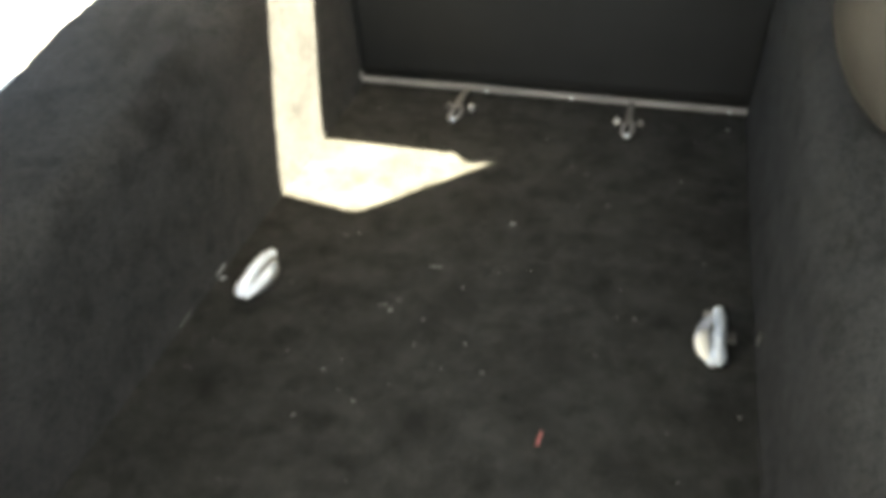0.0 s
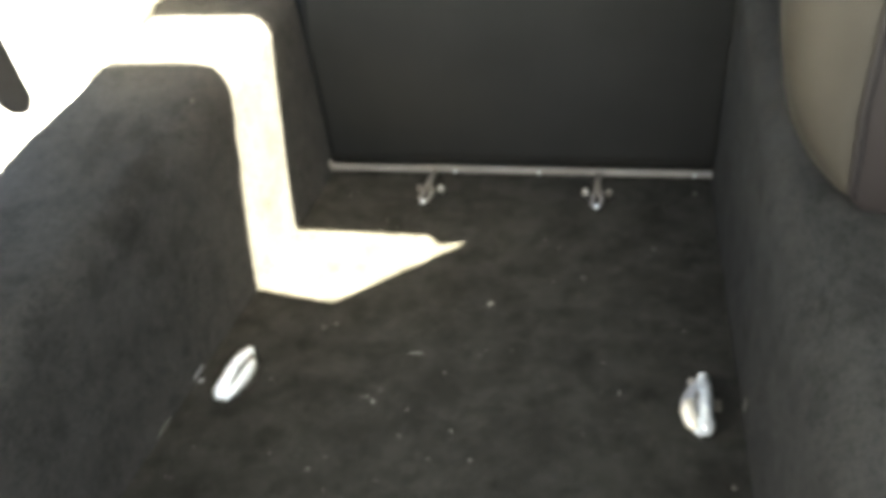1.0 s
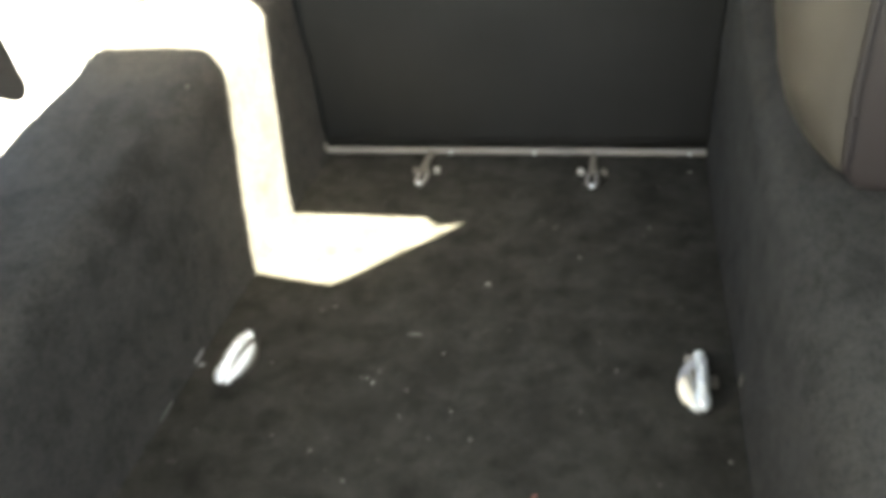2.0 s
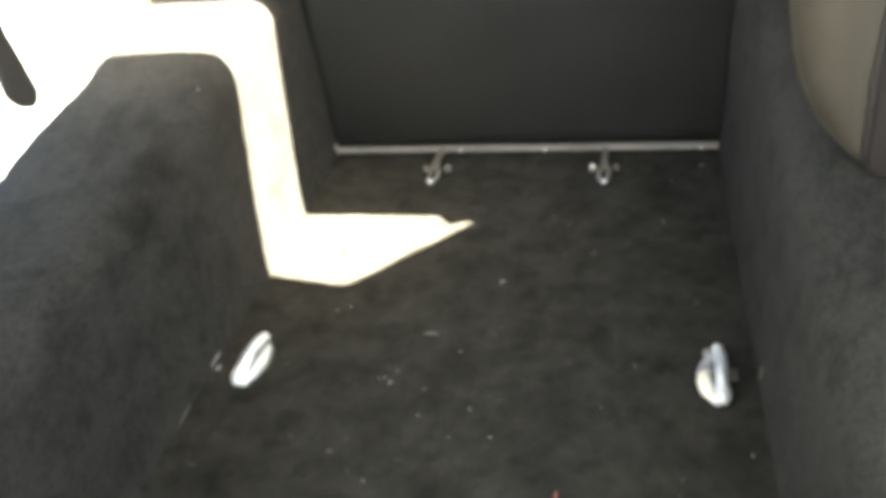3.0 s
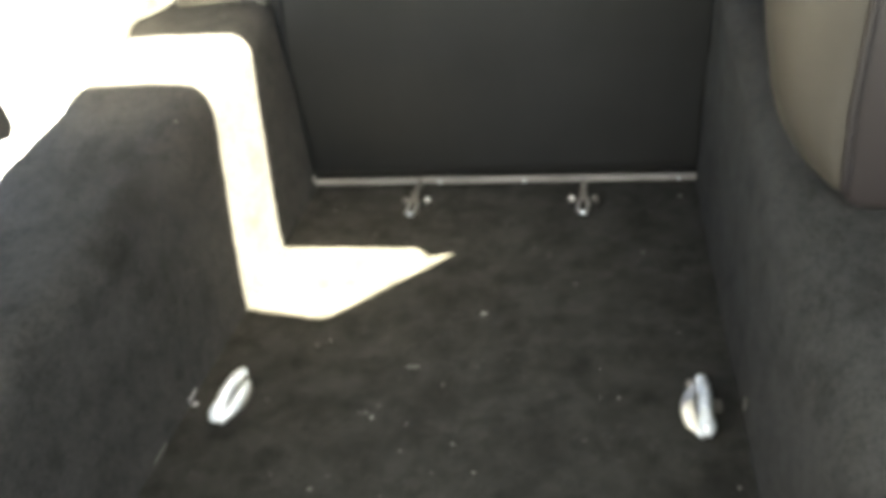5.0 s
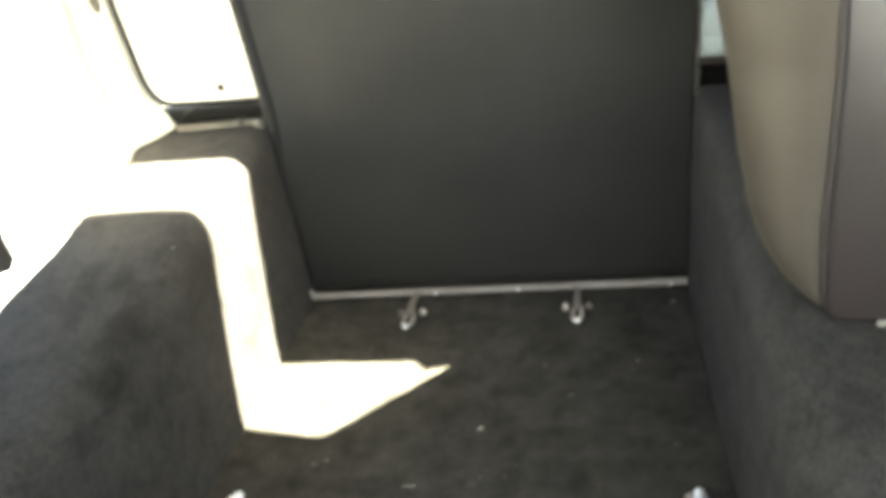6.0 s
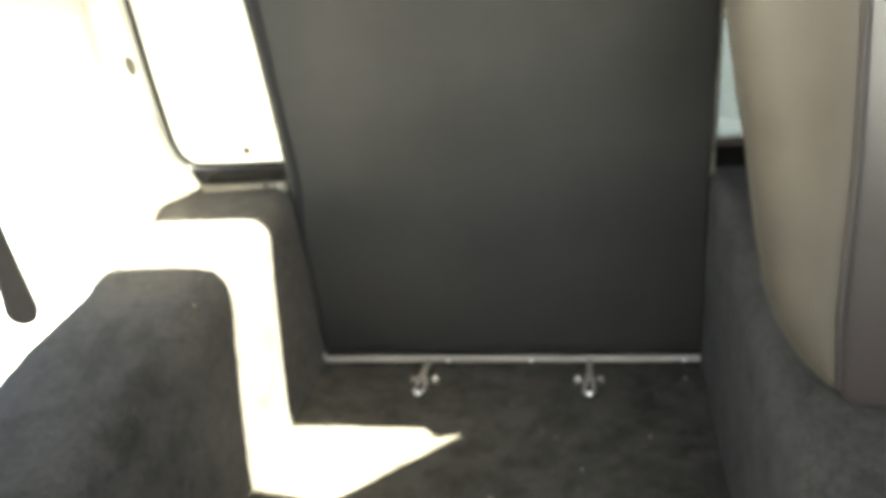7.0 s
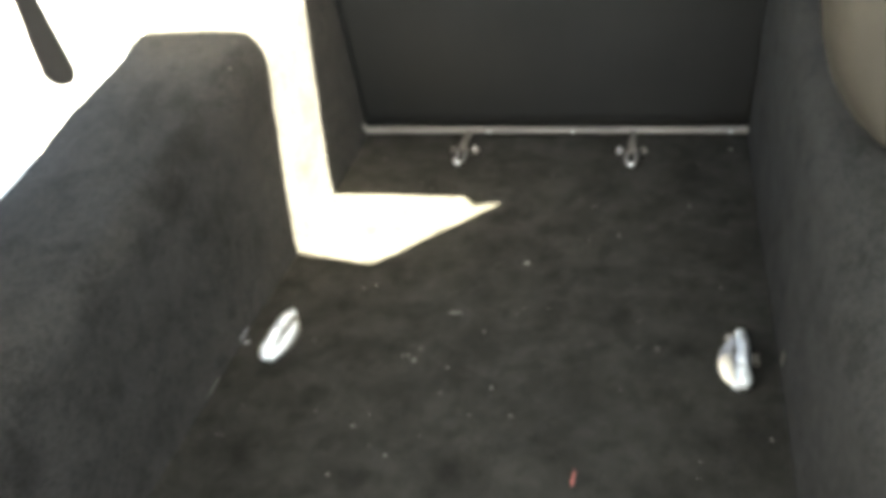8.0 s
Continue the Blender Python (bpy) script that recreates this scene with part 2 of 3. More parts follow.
def tube(points, radius, sides=10, flat=1.0, rounded=False, swell=()):
    """A round bar along points, closed at both ends; flat squeezes it along z, swell scales its radius from point to point."""
    pts = [Vector(p) for p in points]
    rows = []
    for i, p in enumerate(pts):
        ahead = (pts[min(i + 1, len(pts) - 1)] - pts[max(i - 1, 0)]).normalized()
        side = ahead.cross(Vector((0, 0, 1)))
        if side.length < 0.05:
            side = ahead.cross(Vector((0, 1, 0)))
        side.normalize()
        up = side.cross(ahead)
        r = radius * (1.0 if not rounded else (0.45 if i in (0, len(pts) - 1) else 0.85 if i in (1, len(pts) - 2) else 1.0))
        r *= swell[i] if swell else 1.0
        rows.append([p + r * (math.cos(a) * side + flat * math.sin(a) * up) for a in (2 * math.pi * k / sides for k in range(sides))])
    return sheet(rows, closed=True, caps=True)


def disc(x, y, z, radius, height, axis="z", sides=14, dome=0.35):
    """A bolt or screw head: a low cylinder with a rounded top."""
    rows = []
    for r, h in ((1.0, 0.0), (1.0, 0.55), (0.85, 0.85), (0.45, 1.0), (0.02, 1.0)):
        ring = []
        for k in range(sides):
            a = 2 * math.pi * k / sides
            u, v, w = r * radius * math.cos(a), r * radius * math.sin(a), h * height
            ring.append({"z": (x + u, y + v, z + w), "y": (x + u, y - w, z + v), "x": (x + w, y + u, z + v)}[axis])
        rows.append(ring)
    return sheet(rows, closed=True, caps=True)


def plate(outline, z0, z1):
    """An upright prism over an outline in x and y."""
    return sheet([[(x, y, z0) for x, y in outline], [(x, y, z1) for x, y in outline]], closed=True, caps=True)


def lerp(table, at):
    xs, ys = zip(*table)
    return float(np.interp(at, xs, ys))


def steps(a, b, n):
    return [a + (b - a) * i / (n - 1) for i in range(n)]


# ---- structure ----
# ground outside
bm = bmesh.new()
bm.faces.new([bm.verts.new((x, y, -0.7)) for x, y in ((-600, -600), (600, -600), (600, 600), (-600, 600))])
whole("ground", bm, GROUND, "pale concrete ground outside the vehicle", "ground", "structure", False)

# floor: one carpeted sheet, slightly uneven
rows = []
for y in steps(-1.34, 1.56, 150):
    row = []
    for x in steps(-0.47, 0.47, 60):
        z = 0.004 * noise.noise((x * 5, y * 5, 1.0)) + 0.0015 * noise.noise((x * 22, y * 22, 4.0)) - 0.002
        row.append((x, y, z))
    rows.append(row)
whole("floor", sheet(rows), FLOOR_CARPET, "worn black carpet floor with faint stains and lint", "floor", "structure")
whole("floor_pan", block(-0.95, 0.95, -1.36, 1.7, -0.06, -0.012), RUBBER, "dark metal floor pan below the carpet", "floor", "structure", False)

BOX_TOP = [(-1.4, 0.30), (0.3, 0.305), (0.66, 0.337), (0.85, 0.362), (1.0, 0.388), (1.1, 0.403), (1.3, 0.432), (1.56, 0.446)]


def wheel_box(name, side, bend, outer, label):
    """A carpeted box over the wheel along one side, with a rounded upper edge."""
    rows = []
    for y in steps(-1.34, 1.555, 146):
        h = lerp(BOX_TOP, y)
        radius = bend if side < 0 else lerp([(1.0, bend), (1.35, 0.035), (1.56, 0.02)], y)
        out = outer + (0.034 * math.exp(-((y - 1.43) / 0.07) ** 2) + 0.007 * math.exp(-((y - 0.92) / 0.13) ** 2) if side < 0 else 0.0)
        prof = [(out, -0.01), (out, h - 0.004), (out - 0.006, h), (0.64, h), (0.60, h)]
        for k in range(9):
            a = math.pi / 2 * k / 8
            prof.append((0.450 + radius - radius * math.sin(a), h - radius + radius * math.cos(a)))
        for z in steps(h - radius - 0.03, 0.035, 7):
            prof.append((0.440 + 0.010 * z / (h - radius), z))
        prof += [(0.438, 0.012), (0.434, -0.01)] if side > 0 else [(0.4385, 0.008), (0.437, 0.002), (0.435, -0.008)]
        row = []
        for i, (x, z) in enumerate(prof):
            k = 0.0 if i in (0, len(prof) - 1) else 0.004
            w = k * noise.noise((x * 6 + 7 * side, y * 6, z * 6)) + k * 0.4 * noise.noise((x * 20, y * 20, z * 20 + side))
            row.append((side * (x + w), y, z + w))
        rows.append(row)
    return whole(name, sheet(rows, closed=True, caps=True), BOX_CARPET, label, "wheel box", "structure")


wheel_box("wheel_box_left", -1, 0.052, 0.712, "wheel box covered in dark grey carpet, crossed by sunlight")
wheel_box("wheel_box_right", 1, 0.09, 0.74, "wheel box covered in dark grey carpet below the seat")


LOW = [(0.706, 0.25), (0.712, 0.43), (0.73, 0.455), (0.80, 0.475), (0.85, 0.51), (0.872, 0.60)]
HIGH = [(0.90, 1.12), (0.90, 1.256)]


def body_side(parent, name, side, material, prof, y0, y1):
    """A stretch of body side of sheet metal, from a profile in x and z."""
    ring = prof + [(x + 0.035, z) for x, z in reversed(prof)]
    bm = sheet([[(side * x, y, z) for x, z in ring] for y in steps(y0, y1, 8)], closed=True)
    bm.verts.ensure_lookup_table()
    n = len(ring)
    for base in (0, 7 * n):
        for i in range(len(prof) - 1):
            bm.faces.new([bm.verts[base + k] for k in (i, i + 1, n - 2 - i, n - 1 - i)])
    part(name, bm, material, parent)


# left: painted quarter panel behind an open doorway, added to burn this side white
wall = thing("wall_left", "white painted body side, glaring in the daylight", "wall", kind="structure")
QUARTER = [(0.742, 0.25), (0.744, 0.438), (0.755, 0.456)] + LOW[3:]
body_side(wall, "quarter_panel", -1, WHITE, QUARTER + HIGH[:1], 1.16, 1.552)
part("ledge", block(-0.744, -0.66, 1.162, 1.5515, 0.385, 0.398), WHITE, wall, smooth=False)
part("ledge", block(-0.744, -0.66, 1.462, 1.5515, 0.398, 0.4385), WHITE, wall, smooth=False)
body_side(wall, "roof_rail", -1, LINING, HIGH, -1.34, 1.552)
body_side(wall, "door_sill", -1, WHITE, [(0.745, 0.0), (0.745, 0.27), (0.78, 0.29)], 0.56, 1.158)
# unseen lined panel and pillars round a window added for the left lamp
body_side(wall, "front_panel", -1, LINING, LOW, -1.34, 0.56)
body_side(wall, "front_pillar", -1, LINING, [LOW[-1], HIGH[0]], -1.34, -0.75)
body_side(wall, "door_pillar", -1, LINING, [LOW[-1], HIGH[0]], -0.10, 0.56)

# right: lined side with an unseen window added beside the camera
wall = thing("wall_right", "grey lined body side behind the seat", "wall", kind="structure")
body_side(wall, "lower_panel", 1, LINING, LOW, -1.34, 1.552)
body_side(wall, "roof_rail", 1, LINING, HIGH, -1.34, 1.552)
body_side(wall, "front_pillar", 1, LINING, [LOW[-1], HIGH[0]], -1.34, -0.75)
body_side(wall, "rear_pillar", 1, LINING, [LOW[-1], HIGH[0]], 0.03, 1.552)

# unseen front bulkhead, kept dark to limit bounced light, with the windscreen's opening
front = thing("wall_front", "unseen dark bulkhead added below the windscreen opening", "wall", kind="structure")
part("dashboard", block(-0.94, 0.94, -1.40, -1.34, -0.01, 0.84), RUBBER, front, smooth=False)
part("header", block(-0.94, 0.94, -1.40, -1.34, 1.14, 1.26), LINING, front, smooth=False)

# unseen roof; its bowed edge above the rear window is traced from the sun patch
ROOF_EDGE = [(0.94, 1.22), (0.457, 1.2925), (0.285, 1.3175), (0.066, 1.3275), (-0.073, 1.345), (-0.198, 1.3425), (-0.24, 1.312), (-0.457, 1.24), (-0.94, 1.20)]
whole("ceiling", plate([(-0.94, -1.40), (0.94, -1.40)] + ROOF_EDGE, 1.25, 1.256), LINING, "unseen grey cloth roof lining, its rear edge cut to shape the sun patch", "ceiling", "structure", False)

# unseen raked rear window over the rear door, between a pillar and the body side
hatch = thing("window_rear", "unseen raked rear window added to let the sun in over the seat back", "window", kind="structure")
# unseen trims shaped to bound the sun patch; the corner casts its notch
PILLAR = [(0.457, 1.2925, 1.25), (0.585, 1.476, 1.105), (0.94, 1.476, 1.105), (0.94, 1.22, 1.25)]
part("pillar_sun_stop", sheet([PILLAR, [(x, y, z + 0.008) for x, y, z in PILLAR]], closed=True, caps=True), LINING, hatch, smooth=False)
part("corner_sun_stop", plate([(0.46, 1.4985), (0.500, 1.4975), (0.535, 1.463), (0.585, 1.476), (0.94, 1.476), (0.94, 1.63), (0.46, 1.63)], 1.105, 1.111), RUBBER, hatch, smooth=False)
# mirrored on the left, added to keep the sun low on the wall
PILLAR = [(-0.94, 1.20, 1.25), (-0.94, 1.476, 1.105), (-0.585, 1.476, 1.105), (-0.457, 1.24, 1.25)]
part("pillar_sun_stop", sheet([PILLAR, [(x, y, z + 0.008) for x, y, z in PILLAR]], closed=True, caps=True), LINING, hatch, smooth=False)
part("corner_sun_stop", plate([(-0.94, 1.476), (-0.585, 1.476), (-0.56, 1.63), (-0.94, 1.63)], 1.105, 1.111), RUBBER, hatch, smooth=False)
PANE = [(-0.46, 1.24, 1.262), (0.46, 1.29, 1.262), (0.60, 1.62, 1.135), (-0.60, 1.62, 1.135)]
glass = part("thin_pane", sheet([PANE, [(x, y, z + 0.004) for x, y, z in PANE]], closed=True, caps=True), CLEAR, hatch, "clear window pane", False)
glass.visible_shadow = False

# rear: body frame, rear door with its seal
rear = thing("wall_rear", "white painted rear body frame round the door", "wall", kind="structure")
part("frame_panel", sheet([[(x, y, z) for x, z in ((-0.95, 0.40), (-0.95, 1.13), (-0.83, 1.13), (-0.822, 0.96), (-0.800, 0.71), (-0.786, 0.575), (-0.77, 0.515), (-0.735, 0.480), (-0.69, 0.40))] for y in (1.5525, 1.572)], closed=True, caps=True), WHITE, rear, smooth=False)
part("lower_panel", block(-0.95, 0.95, 1.60, 1.66, -0.01, 0.474), RUBBER, rear, smooth=False)
part("frame_panel", block(0.80, 0.95, 1.5525, 1.60, 0.40, 1.10), WHITE, rear, smooth=False)

door = thing("rear_door", "white painted rear door closed in its black rubber seal", "door", (0, 1.588, 0.48))
part("door_panel", block(-0.93, 0.40, -0.002, 0.04, 0.006, 0.64, 0.006), WHITE, door, smooth=False)
part("door_panel", block(0.62, 0.93, -0.002, 0.04, 0.006, 0.64, 0.006), WHITE, door, smooth=False)
part("door_panel", block(0.40, 0.62, -0.002, 0.04, 0.262, 0.64), WHITE, door, smooth=False)
part("thin_pane", block(0.40, 0.62, 0.012, 0.017, 0.0, 0.262), DOOR_SHADE, door, "tinted pane in place of the shaded white door panel", False)
seal = [(-0.822, 0.64), (-0.812, 0.48), (-0.800, 0.346), (-0.790, 0.228), (-0.771, 0.078), (-0.764, 0.052), (-0.752, 0.030), (-0.735, 0.016), (-0.716, 0.010), (-0.60, 0.006), (-0.4, 0.003), (0.2, 0.003), (0.78, 0.003)]
part("seal", tube([(x, -0.010, z) for x, z in seal], 0.0047), SEAL, door, "black rubber weather seal")
part("reflector", block(0.42, 0.70, -0.020, -0.0155, -0.022, 0.010, 0.002), REFLECTOR, door, "dark red reflector strip")
part("screw", disc(-0.588, -0.002, 0.038, 0.0105, 0.004, "y"), RUBBER, door, "small dark screw")
bm = disc(0.0, 0.0, 0.0, 0.0125, 0.006, "y")
for v in bm.verts:
    v.co.z *= 1.9
    v.co.x -= 0.12 * v.co.z
bolt = whole("striker_bolt", bm, PLASTIC, "dark bolt head in the white door pillar", "bolt")

bolt.location = (-0.816, 1.553, 0.737)

# sill below the rear door
sill = thing("rear_sill", "grey plastic sill trim below the rear door", "trim", (0, 1.5, 0.44), kind="structure")
# step in seal black, so the shadow under the door is in its colour
part("sill_step", block(-0.672, 0.80, 0.025, 0.095, 0.0, 0.034, 0.004), SEAL, sill)
part("sill_lip", block(-0.685, -0.47, 0.012, 0.0245, -0.002, 0.016, 0.003), PLASTIC, sill, "lighter lip")
part("sill_lip", block(0.455, 0.80, 0.012, 0.0245, -0.006, 0.004, 0.002), LIP, sill, "lighter lip")
# raised black block that paints the shade inside a slot
part("slot_shade", block(-0.532, -0.517, 0.009, 0.0118, -0.004, 0.024, 0.001), RUBBER, sill, "black block drawn for the dark inside of a slot")
part("end_cap", block(-0.494, -0.474, 0.002, 0.0118, -0.006, 0.018, 0.003), LIP, sill, "pale corner cap")

# ---- upright panel at the back ----
panel = thing("seat_back_panel", "dark grey vinyl seat back standing upright across the rear", "seat back", (0, 1.5, 0.004))


def half_width(z):
    return lerp([(0.0, 0.438), (0.25, 0.448), (0.5, 0.455), (0.75, 0.466), (1.101, 0.488)], z)


rows, roll_rows = [], []
for z in steps(0.019, 1.101, 40):
    w, row = half_width(z), []
    wl = w + lerp([(0.0, 0.008), (0.25, 0.010), (0.4, 0.014), (0.5, 0.017), (1.08, 0.040)], z)
    # the ridge turns the left edge from the daylight, so its shape adds shade
    ridge = lerp([(0.0, 0.0), (0.1, 0.004), (0.4, 0.024), (1.08, 0.03)], z)
    wl -= 0.42 * ridge
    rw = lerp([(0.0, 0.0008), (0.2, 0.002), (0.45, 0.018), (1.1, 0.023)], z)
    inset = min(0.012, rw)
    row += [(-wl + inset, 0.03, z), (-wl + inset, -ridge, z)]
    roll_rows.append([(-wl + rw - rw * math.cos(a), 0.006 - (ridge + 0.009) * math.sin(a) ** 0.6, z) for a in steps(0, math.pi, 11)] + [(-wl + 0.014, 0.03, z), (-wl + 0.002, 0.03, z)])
    for x in [-wl + d for d in (0.018, 0.026, 0.036, 0.048, 0.062, 0.08, 0.10, 0.125)] + steps(-wl + 0.155, w - 0.02, 20) + [w - 0.0075, w - 0.006]:
        row.append((x, 0.003 * noise.noise((x * 4, 2.0, z * 4)) - 0.001 - ridge * math.exp(-((x + wl - 0.012) / 0.055) ** 1.3), z))
    for k in range(8):
        a = math.pi / 2 * (1 - k / 7)
        row.append((w - 0.005 * (1 - math.cos(a)), 0.005 * (1 - math.sin(a)), z))
    row += [(w, 0.045, z), (-wl, 0.045, z)]
    rows.append(row)
part("cover", sheet(rows, closed=True, caps=True), PANEL, panel)
part("side_roll", sheet(roll_rows, closed=True, caps=True), ROLL_SHADE, panel, "rolled edge with its shade put into a blue-black colour")
part("edge_trim", tube([(half_width(z) + 0.003, 0.012, z) for z in steps(0.16, 1.09, 20)], 0.0068, 8), LIP, panel, "thin grey edge trim")

strip = thing("metal_strip", "dull steel angle strip along the foot of the panel", "strip", (0, 1.477, 0.0))
bm = sheet([[(x, 0.006, 0.008), (x, 0.006, 0.0155), (x, 0.009, 0.018), (x, 0.0225, 0.018), (x, 0.0225, 0.008)] for x in steps(-0.44, 0.44, 30)], closed=True, caps=True)
angle = part("angle", bm, STEEL, strip, smooth=False)
for x in (-0.40, -0.10, 0.13, 0.36):
    part("foot", block(x - 0.012, x + 0.012, 0.012, 0.022, 0.0, 0.0085), RUBBER, strip, "dark spacer")
part("end_tab", block(-0.4405, -0.4345, -0.001, 0.012, 0.017, 0.034, 0.001), STEEL, strip)
for x in (-0.135, 0.06, 0.40):
    part("screw", disc(x, 0.0062, 0.0115, 0.0035, 0.002, "y"), GLINT_CHROME, angle, "bright screw head")


def hinge_bracket(x, lean, bright):
    """A steel strap from the strip to a bolted loop on the floor; one of its bolts is brighter."""
    t = thing("hinge_bracket", "small steel bracket with a loop bolted to the carpet", "bracket", (x, 1.338, 0.0), "brackets on the strip")
    strap = []
    for s in steps(0, 1, 10):
        u, v, z = lean * s, 0.150 - 0.105 * s, 0.013 + 0.008 * math.sin(3 * s)
        half = 0.010 - 0.003 * math.sin(math.pi * s)
        strap.append([(u - half, v, z - 0.003), (u - half, v, z + 0.003), (u - half * 0.6, v, z + 0.001), (u + half * 0.6, v, z + 0.001), (u + half, v, z + 0.003), (u + half, v, z - 0.003)])
    part("strap", sheet(strap, closed=True, caps=True), DARK_STEEL, t, "channelled strap of worn steel", False)
    part("crossbar", tube([(lean * 0.9 - 0.015, 0.05, 0.010), (lean * 0.9, 0.05, 0.014), (lean * 0.9 + 0.015, 0.05, 0.010)], 0.004, 8), DARK_STEEL, t)
    base = part("base_plate", plate([(-0.031, 0.045), (0.031, 0.045), (0.034, 0.055), (0.034, 0.078), (0.028, 0.086), (-0.028, 0.086), (-0.034, 0.078), (-0.034, 0.055)], 0.002, 0.005), RUBBER, t, "blackened plate", False)
    for s in (-1, 1):
        lit = s == bright
        part("bolt", disc(s * 0.025, 0.062, 0.005, 0.0066, 0.013), BOLT if lit else DARK_STEEL, base, "bright bolt head" if lit else "dull bolt head")
    loop = [(lean * 0.9 - 0.009, 0.060, 0.008)]
    for k in range(17):
        a = math.pi * k / 16
        loop.append((lean - 0.010 * math.cos(a), 0.024 - 0.024 * math.sin(a), 0.009 + 0.003 * math.sin(a)))
    loop.append((lean * 0.9 + 0.009, 0.060, 0.008))
    ring = part("loop", tube(loop, 0.0048, 8), ZINC, t, "bright wire loop")
    part("rivet", disc(lean + 0.001, -0.001, 0.010, 0.0062, 0.007), GLINT_CHROME, ring, "bright rivet")
    return t


hinge_bracket(-0.176, -0.004, 1)
hinge_bracket(0.194, 0.0, -1)


def floor_anchor(x, y, side, turn, rail_top, rail_size, rail_metal, rail_look, dish, finish, shine):
    """A chrome seat anchor: a dished cup let into the carpet, a jointed striker bar on its outer side and a curved rail inside."""
    t = thing("floor_anchor", "bright chrome seat anchor let into the black carpet", "floor anchor", (x, y, 0.0), "seat anchors")
    t.rotation_euler.z = radians(turn)
    rings = []
    for r, z in ((1.0, 0.001), (1.0, 0.007), (0.94, 0.011), (0.84, 0.010), (0.72, 0.006), (0.35, 0.005), (0.05, 0.005)):
        rings.append([(side * (0.019 if math.cos(a) > 0 else 0.027) * r * math.cos(a) * (1 - 0.5 * math.sin(a) ** 2), 0.058 * r * math.sin(a) - 0.002, z) for a in (2 * math.pi * k / 28 for k in range(28))])
    part("cup", sheet(rings, closed=True, caps=True), dish, t, finish)

    def crown(v, length, lift):
        return 0.005 + lift * max(0.0, 1 - (v / length) ** 2) ** 0.6

    # the striker bar: a slim upper half and a stouter lower one, meeting at a waist
    upper = [(side * (0.008 + 0.001 * noise.noise((v * 60, side, 0.0))), v, crown(v, 0.060, 0.017)) for v in steps(-0.004, 0.052, 9)]
    rod = part("striker_bar", tube(upper, 0.0096, 12, rounded=True), shine, t)
    lower = [(side * (0.006 + 0.001 * noise.noise((v * 60, side, 3.0))), v, crown(v, 0.062, 0.018)) for v in steps(-0.061, -0.004, 13)]
    part("striker_foot", tube(lower, 0.0108, 12, swell=[0.45, 0.9, 1.1, 1.18, 1.16, 1.06, 0.96, 0.9, 0.88, 0.88, 0.9, 0.9, 0.8]), shine, t, "bulbous foot of the bar")
    part("end_ball", disc(side * 0.007, 0.054, 0.006, 0.0088, 0.014), GLINT_CHROME, rod, "polished ball end")
    for v in (-0.006,):
        part("collar", tube([(side * 0.007, v - 0.0025, crown(v, 0.062, 0.018)), (side * 0.007, v, crown(v, 0.062, 0.018)), (side * 0.007, v + 0.0025, crown(v, 0.062, 0.018))], 0.0102, 12), shine, rod)
    for v, r in ((-0.036, 0.0042), (-0.020, 0.0052), (-0.006, 0.0045), (0.010, 0.0058), (0.034, 0.004)) if side < 0 else ():
        part("lug", disc(side * 0.0195, v, 0.004, r, 0.012), GLINT_CHROME, t, "small bright lug")
    part("pin", tube([(side * -0.005, 0.000, 0.012), (side * -0.003, 0.022, 0.013)], 0.0028, 8), DARK_STEEL, t, "dark pin")
    middle, half = (rail_top - 0.054) / 2, (rail_top + 0.054) / 2
    rail = [(side * (-0.0080 - 0.0098 * (1 - (v / half) ** 2)), middle + v, crown(v, half * 1.01, 0.013)) for v in steps(-half, half, 15)]
    part("inner_rail", tube(rail, rail_size, 12, swell=[0.12 + 0.92 * math.sqrt(max(0.0, 1 - u * u)) * (1 - 0.22 * u) for u in steps(-1, 1, 15)]), rail_metal, t, rail_look)
    part("release_tab", block(0.020 if side > 0 else -0.032, 0.032 if side > 0 else -0.020, -0.008, 0.014, 0.003, 0.012, 0.002), PLASTIC, t, "small grey tab")
    for v in (-0.052, 0.051) if side > 0 else (-0.052,):
        part("rivet", disc((-0.004 if v < 0 else -0.0085) * side, v, 0.004, 0.007, 0.009), GLINT_CHROME if v < 0 else STEEL, t)
    return t


# the left cup's dark steel stands in for the shade inside it
floor_anchor(-0.3625, 0.750, -1, -3.5, 0.040, 0.0094, GLINT_CHROME, "polished chrome rail", DARK_STEEL, "steel cup, its colour darkened for shade", GLINT_CHROME)
floor_anchor(0.375, 0.762, 1, 0, 0.008, 0.0108, WARM_CHROME, "chrome rail coloured by its warm reflection", CUP, "satin steel cup coloured with its grey-blue shading", SKY_CHROME)

# ---- seat on the wheel box ----
seat = thing("jump_seat", "tan leather seat with a mauve-grey panel, resting on the wheel box", "seat", (0.5, 0.74, 0.36))
EDGE = [(0.0, 0.05), (0.012, 0.0), (0.03, -0.021), (0.06, -0.038), (0.10, -0.054), (0.16, -0.065), (0.24, -0.075), (0.34, -0.087), (0.45, -0.100), (0.55, -0.108), (0.85, -0.116)]
SEAM = [(0.0, 0.03), (0.02, 0.017), (0.12, 0.012), (0.3, 0.017), (0.45, 0.015), (0.6, 0.011), (0.85, 0.006)]
rows, front_rows, seam_pts = [], [], []
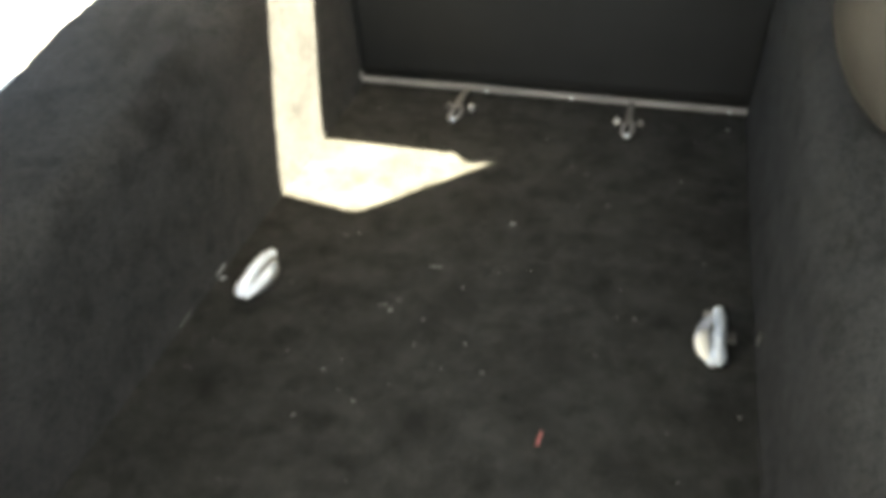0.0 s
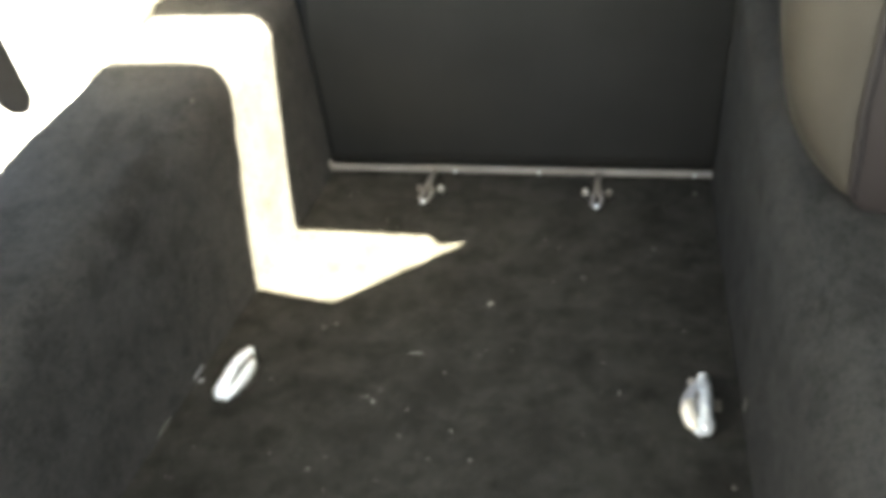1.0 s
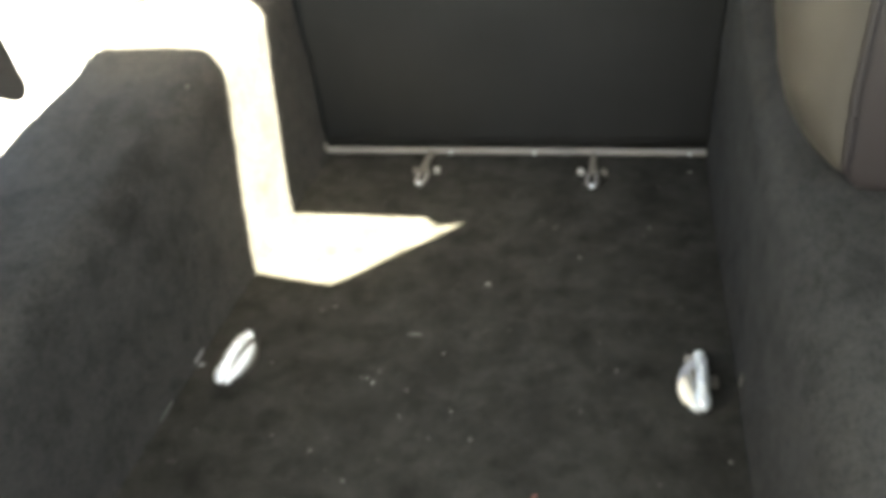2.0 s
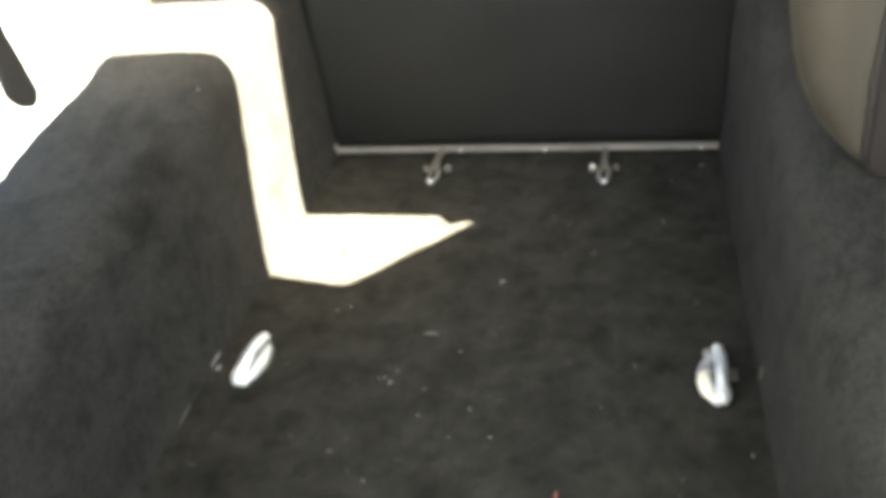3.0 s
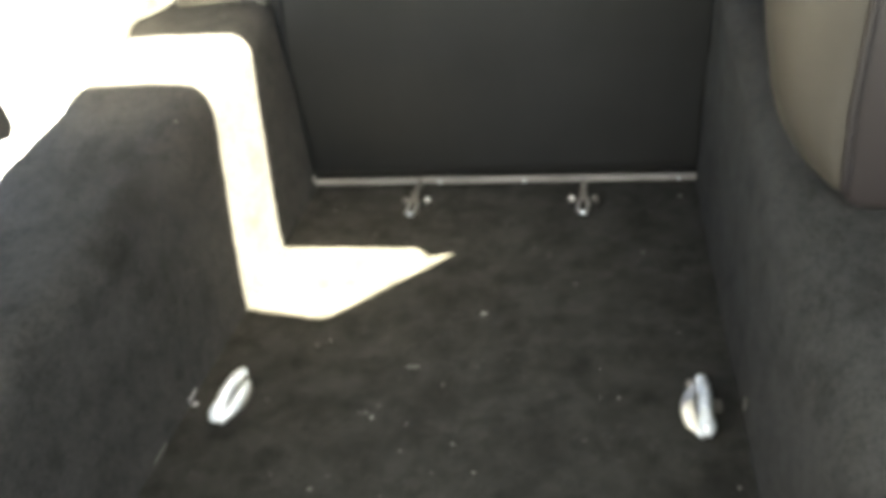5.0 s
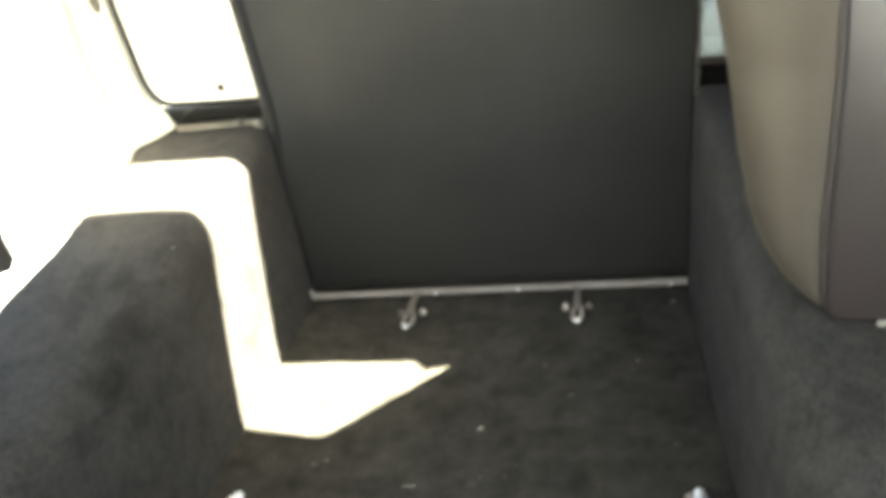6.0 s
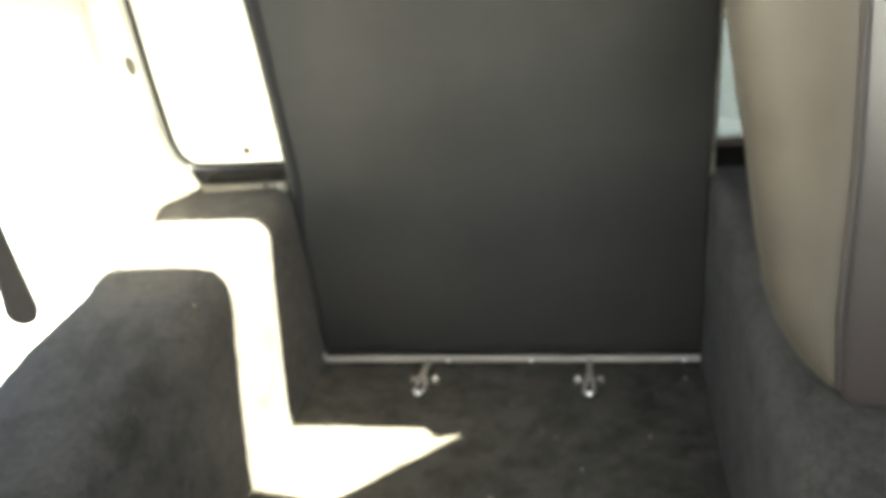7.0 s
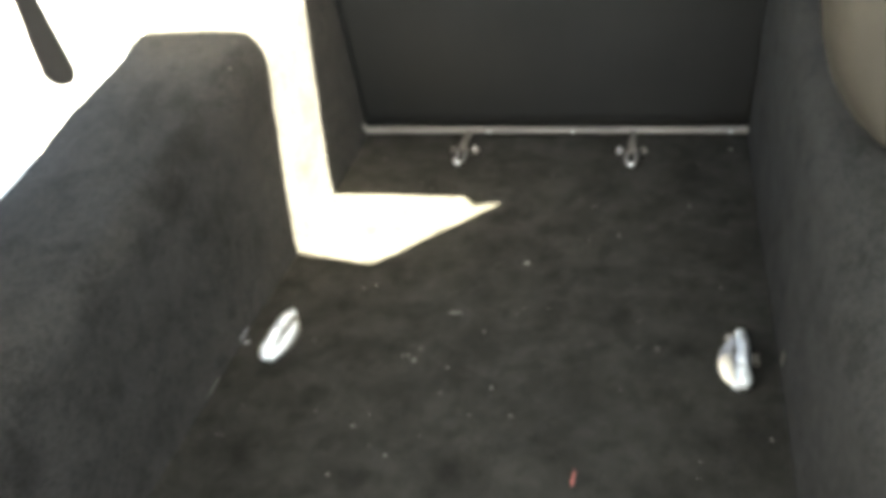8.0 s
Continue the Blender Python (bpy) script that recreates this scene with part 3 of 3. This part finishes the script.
for z in steps(0.0, 0.80, 110):
    xe, xs = lerp(EDGE, z) + lerp([(0.05, 0.0), (0.12, 0.006), (0.3, 0.007), (0.36, 0.003), (0.49, -0.001), (0.58, 0.010), (0.7, 0.016)], z), lerp(SEAM, z)
    lag = lerp([(0.08, 1.0), (0.3, 1.35)], z)
    row = []
    for k in range(19):
        a = math.pi * k / 18
        bulge = math.sin(math.pi * (k / 18) ** lag)
        pucker = 0.0014 * noise.noise((z * 38, 0.4 * k, 7.0)) * math.exp(-((k - 2.0) / 1.6) ** 2)
        row.append((pucker + xs + 0.03 * k / 18 - (xs + 0.03 * k / 18 - xe) * bulge ** 0.8, 0.135 * (1 - math.cos(a)), z + 0.012 * (1 - bulge) * math.exp(-z / 0.03)))
    row += [(0.5, 0.27, z), (0.5, 0.02, z)]
    rows.append(row)
    dip = 0.001 * math.exp(-z / 0.02)
    front_rows.append([(xs + 0.002 + (0.45 - xs) * s, 0.002 - 0.016 * math.sin(math.pi * min(1, s * 3 + 0.03) / 2) ** 0.8 + dip, z) for s in (0, 0.01, 0.025, 0.05, 0.08, 0.12, 0.17, 0.23, 0.3, 0.4, 0.6, 0.8, 1.0)] + [(0.45, 0.03, z), (xs + 0.01, 0.03, z)])
    seam_pts.append((xs, -0.002 + 0.014 * math.exp(-z / 0.015), z + 0.006))
part("bolster", sheet(rows, closed=True, caps=True), TAN, seat, "tan leather side bolster")
cover = part("back_cover", sheet(front_rows, closed=True, caps=True), MAUVE, seat, "mauve-grey smooth cover")
part("piping", tube(seam_pts, 0.0056, 8), PIPING, seat, "dark stitched piping")
part("tag", block(0.076, 0.090, -0.017, -0.012, 0.0, 0.008, 0.001), LINT, cover, "small white tag")

# ---- belt hanging at the side ----
belt = thing("seat_belt", "dark grey seat belt webbing hanging against the white body side", "seat belt", (-0.66, 0.834, 0.438))
rows = []
for z in [0.0, 0.0015, 0.004, 0.008, 0.013, 0.019, 0.026, 0.034] + steps(0.044, 0.80, 38):
    wide = lerp([(0.034, 0.034), (0.08, 0.030), (0.15, 0.022), (0.3, 0.018)], z)
    w = wide * math.sqrt(1 - (1 - min(1.0, z / 0.034 + 0.02)) ** 2)
    c = 0.032 - wide - 0.2 * z + 0.004 * math.sin(z * 9) + 0.008 * max(0.0, 1 - z / 0.034)
    rows.append([(-0.003, c - w, z), (0.002, c - w, z), (0.004, c - 0.6 * w, z), (0.005, c, z), (0.004, c + 0.6 * w, z), (0.002, c + w, z), (-0.003, c + w, z)])
part("webbing", sheet(rows, closed=True, caps=True), WEBBING, belt)
part("stitching", block(0.0035, 0.0056, -0.022, 0.014, 0.052, 0.056, 0.0008), PIPING, belt, "row of stitches")

# ---- small things on the carpet ----
random.seed(4)
bm = bmesh.new()


def fleck(bm, x, y, z, length, width, turn):
    c, s = math.cos(turn), math.sin(turn)
    base = [(-length, -width), (length * 0.6, -width * 0.7), (length, width * 0.4), (-length * 0.5, width)]
    low = [bm.verts.new((x + u * c - v * s, y + u * s + v * c, z)) for u, v in base]
    high = [bm.verts.new((x + 0.7 * (u * c - v * s), y + 0.7 * (u * s + v * c), z + 0.0025)) for u, v in base]
    bm.faces.new(high)
    for i in range(4):
        bm.faces.new((low[i], low[(i + 1) % 4], high[(i + 1) % 4], high[i]))


fleck(bm, 0.024, 0.991, 0.003, 0.0065, 0.005, 0.3)
fleck(bm, -0.079, 0.841, 0.003, 0.013, 0.0012, 0.05)
fleck(bm, -0.121, 0.718, 0.003, 0.005, 0.003, 1.1)
fleck(bm, -0.133, 0.728, 0.003, 0.003, 0.002, 0.4)
for x, y in [(-0.021, 0.797), (-0.116, 0.745), (-0.122, 0.72), (-0.142, 0.727), (-0.063, 0.707), (0.015, 0.669), (-0.062, 0.651), (0.053, 0.616), (-0.178, 0.57), (0.258, 0.781), (0.184, 1.086), (0.412, 0.612), (0.312, 1.194), (-0.113, 0.521), (-0.186, 0.478), (-0.241, 0.906), (-0.262, 0.895)]:
    fleck(bm, x, y, 0.003, random.uniform(0.002, 0.0035), random.uniform(0.0012, 0.002), random.uniform(0, 6.3))
fleck(bm, -0.476, 1.013, 0.383, 0.003, 0.002, 0.8)
fleck(bm, 0.398, 1.419, 0.003, 0.005, 0.004, 0.3)
for _ in range(40):
    fleck(bm, random.uniform(-0.42, 0.42), random.uniform(0.35, 1.4), 0.003, random.uniform(0.0006, 0.0016), random.uniform(0.0004, 0.0008), random.uniform(0, 6.3))
whole("lint", bm, LINT, "pale specks of lint scattered on the black carpet", "lint", "stuff", False)
bm = bmesh.new()
fleck(bm, 0.154, 0.515, 0.003, 0.016, 0.0018, 1.5)
whole("thread", bm, RED, "short reddish thread lying on the carpet", "thread", "", False)

# a thread caught at the foot of each wheel box
bm = bmesh.new()
fleck(bm, 0.0, 0.0, 0.004, 0.022, 0.0018, 1.57)
scrap = whole("lint_scrap", bm, SCRAP, "pale scrap caught at the foot of the wheel box", "lint", "", False)
scrap.location = (-0.433, 0.745, 0.006)
bm = bmesh.new()
fleck(bm, 0.0, 0.0, 0.004, 0.006, 0.005, 0.5)
scrap = whole("lint_scrap", bm, SCRAP, "pale scrap lying beside the chrome anchor", "lint", "", False)
scrap.location = (-0.424, 0.733, 0.0)
bm = block(-0.002, 0.002, -0.006, 0.007, -0.014, 0.010, 0.0015)
clip = whole("trim_clip", bm, PLASTIC, "small grey trim clip at the foot of the wheel box", "clip")
clip.location = (0.439, 0.757, 0.02)

bm = bmesh.new()
fleck(bm, 0.0, 0.0, 0.0015, 0.026, 0.0005, 1.6)
scrap = whole("lint_scrap", bm, LINT, "pale thread along the foot of the wheel box", "lint", "", False)
scrap.location = (-0.431, 0.62, 0.006)
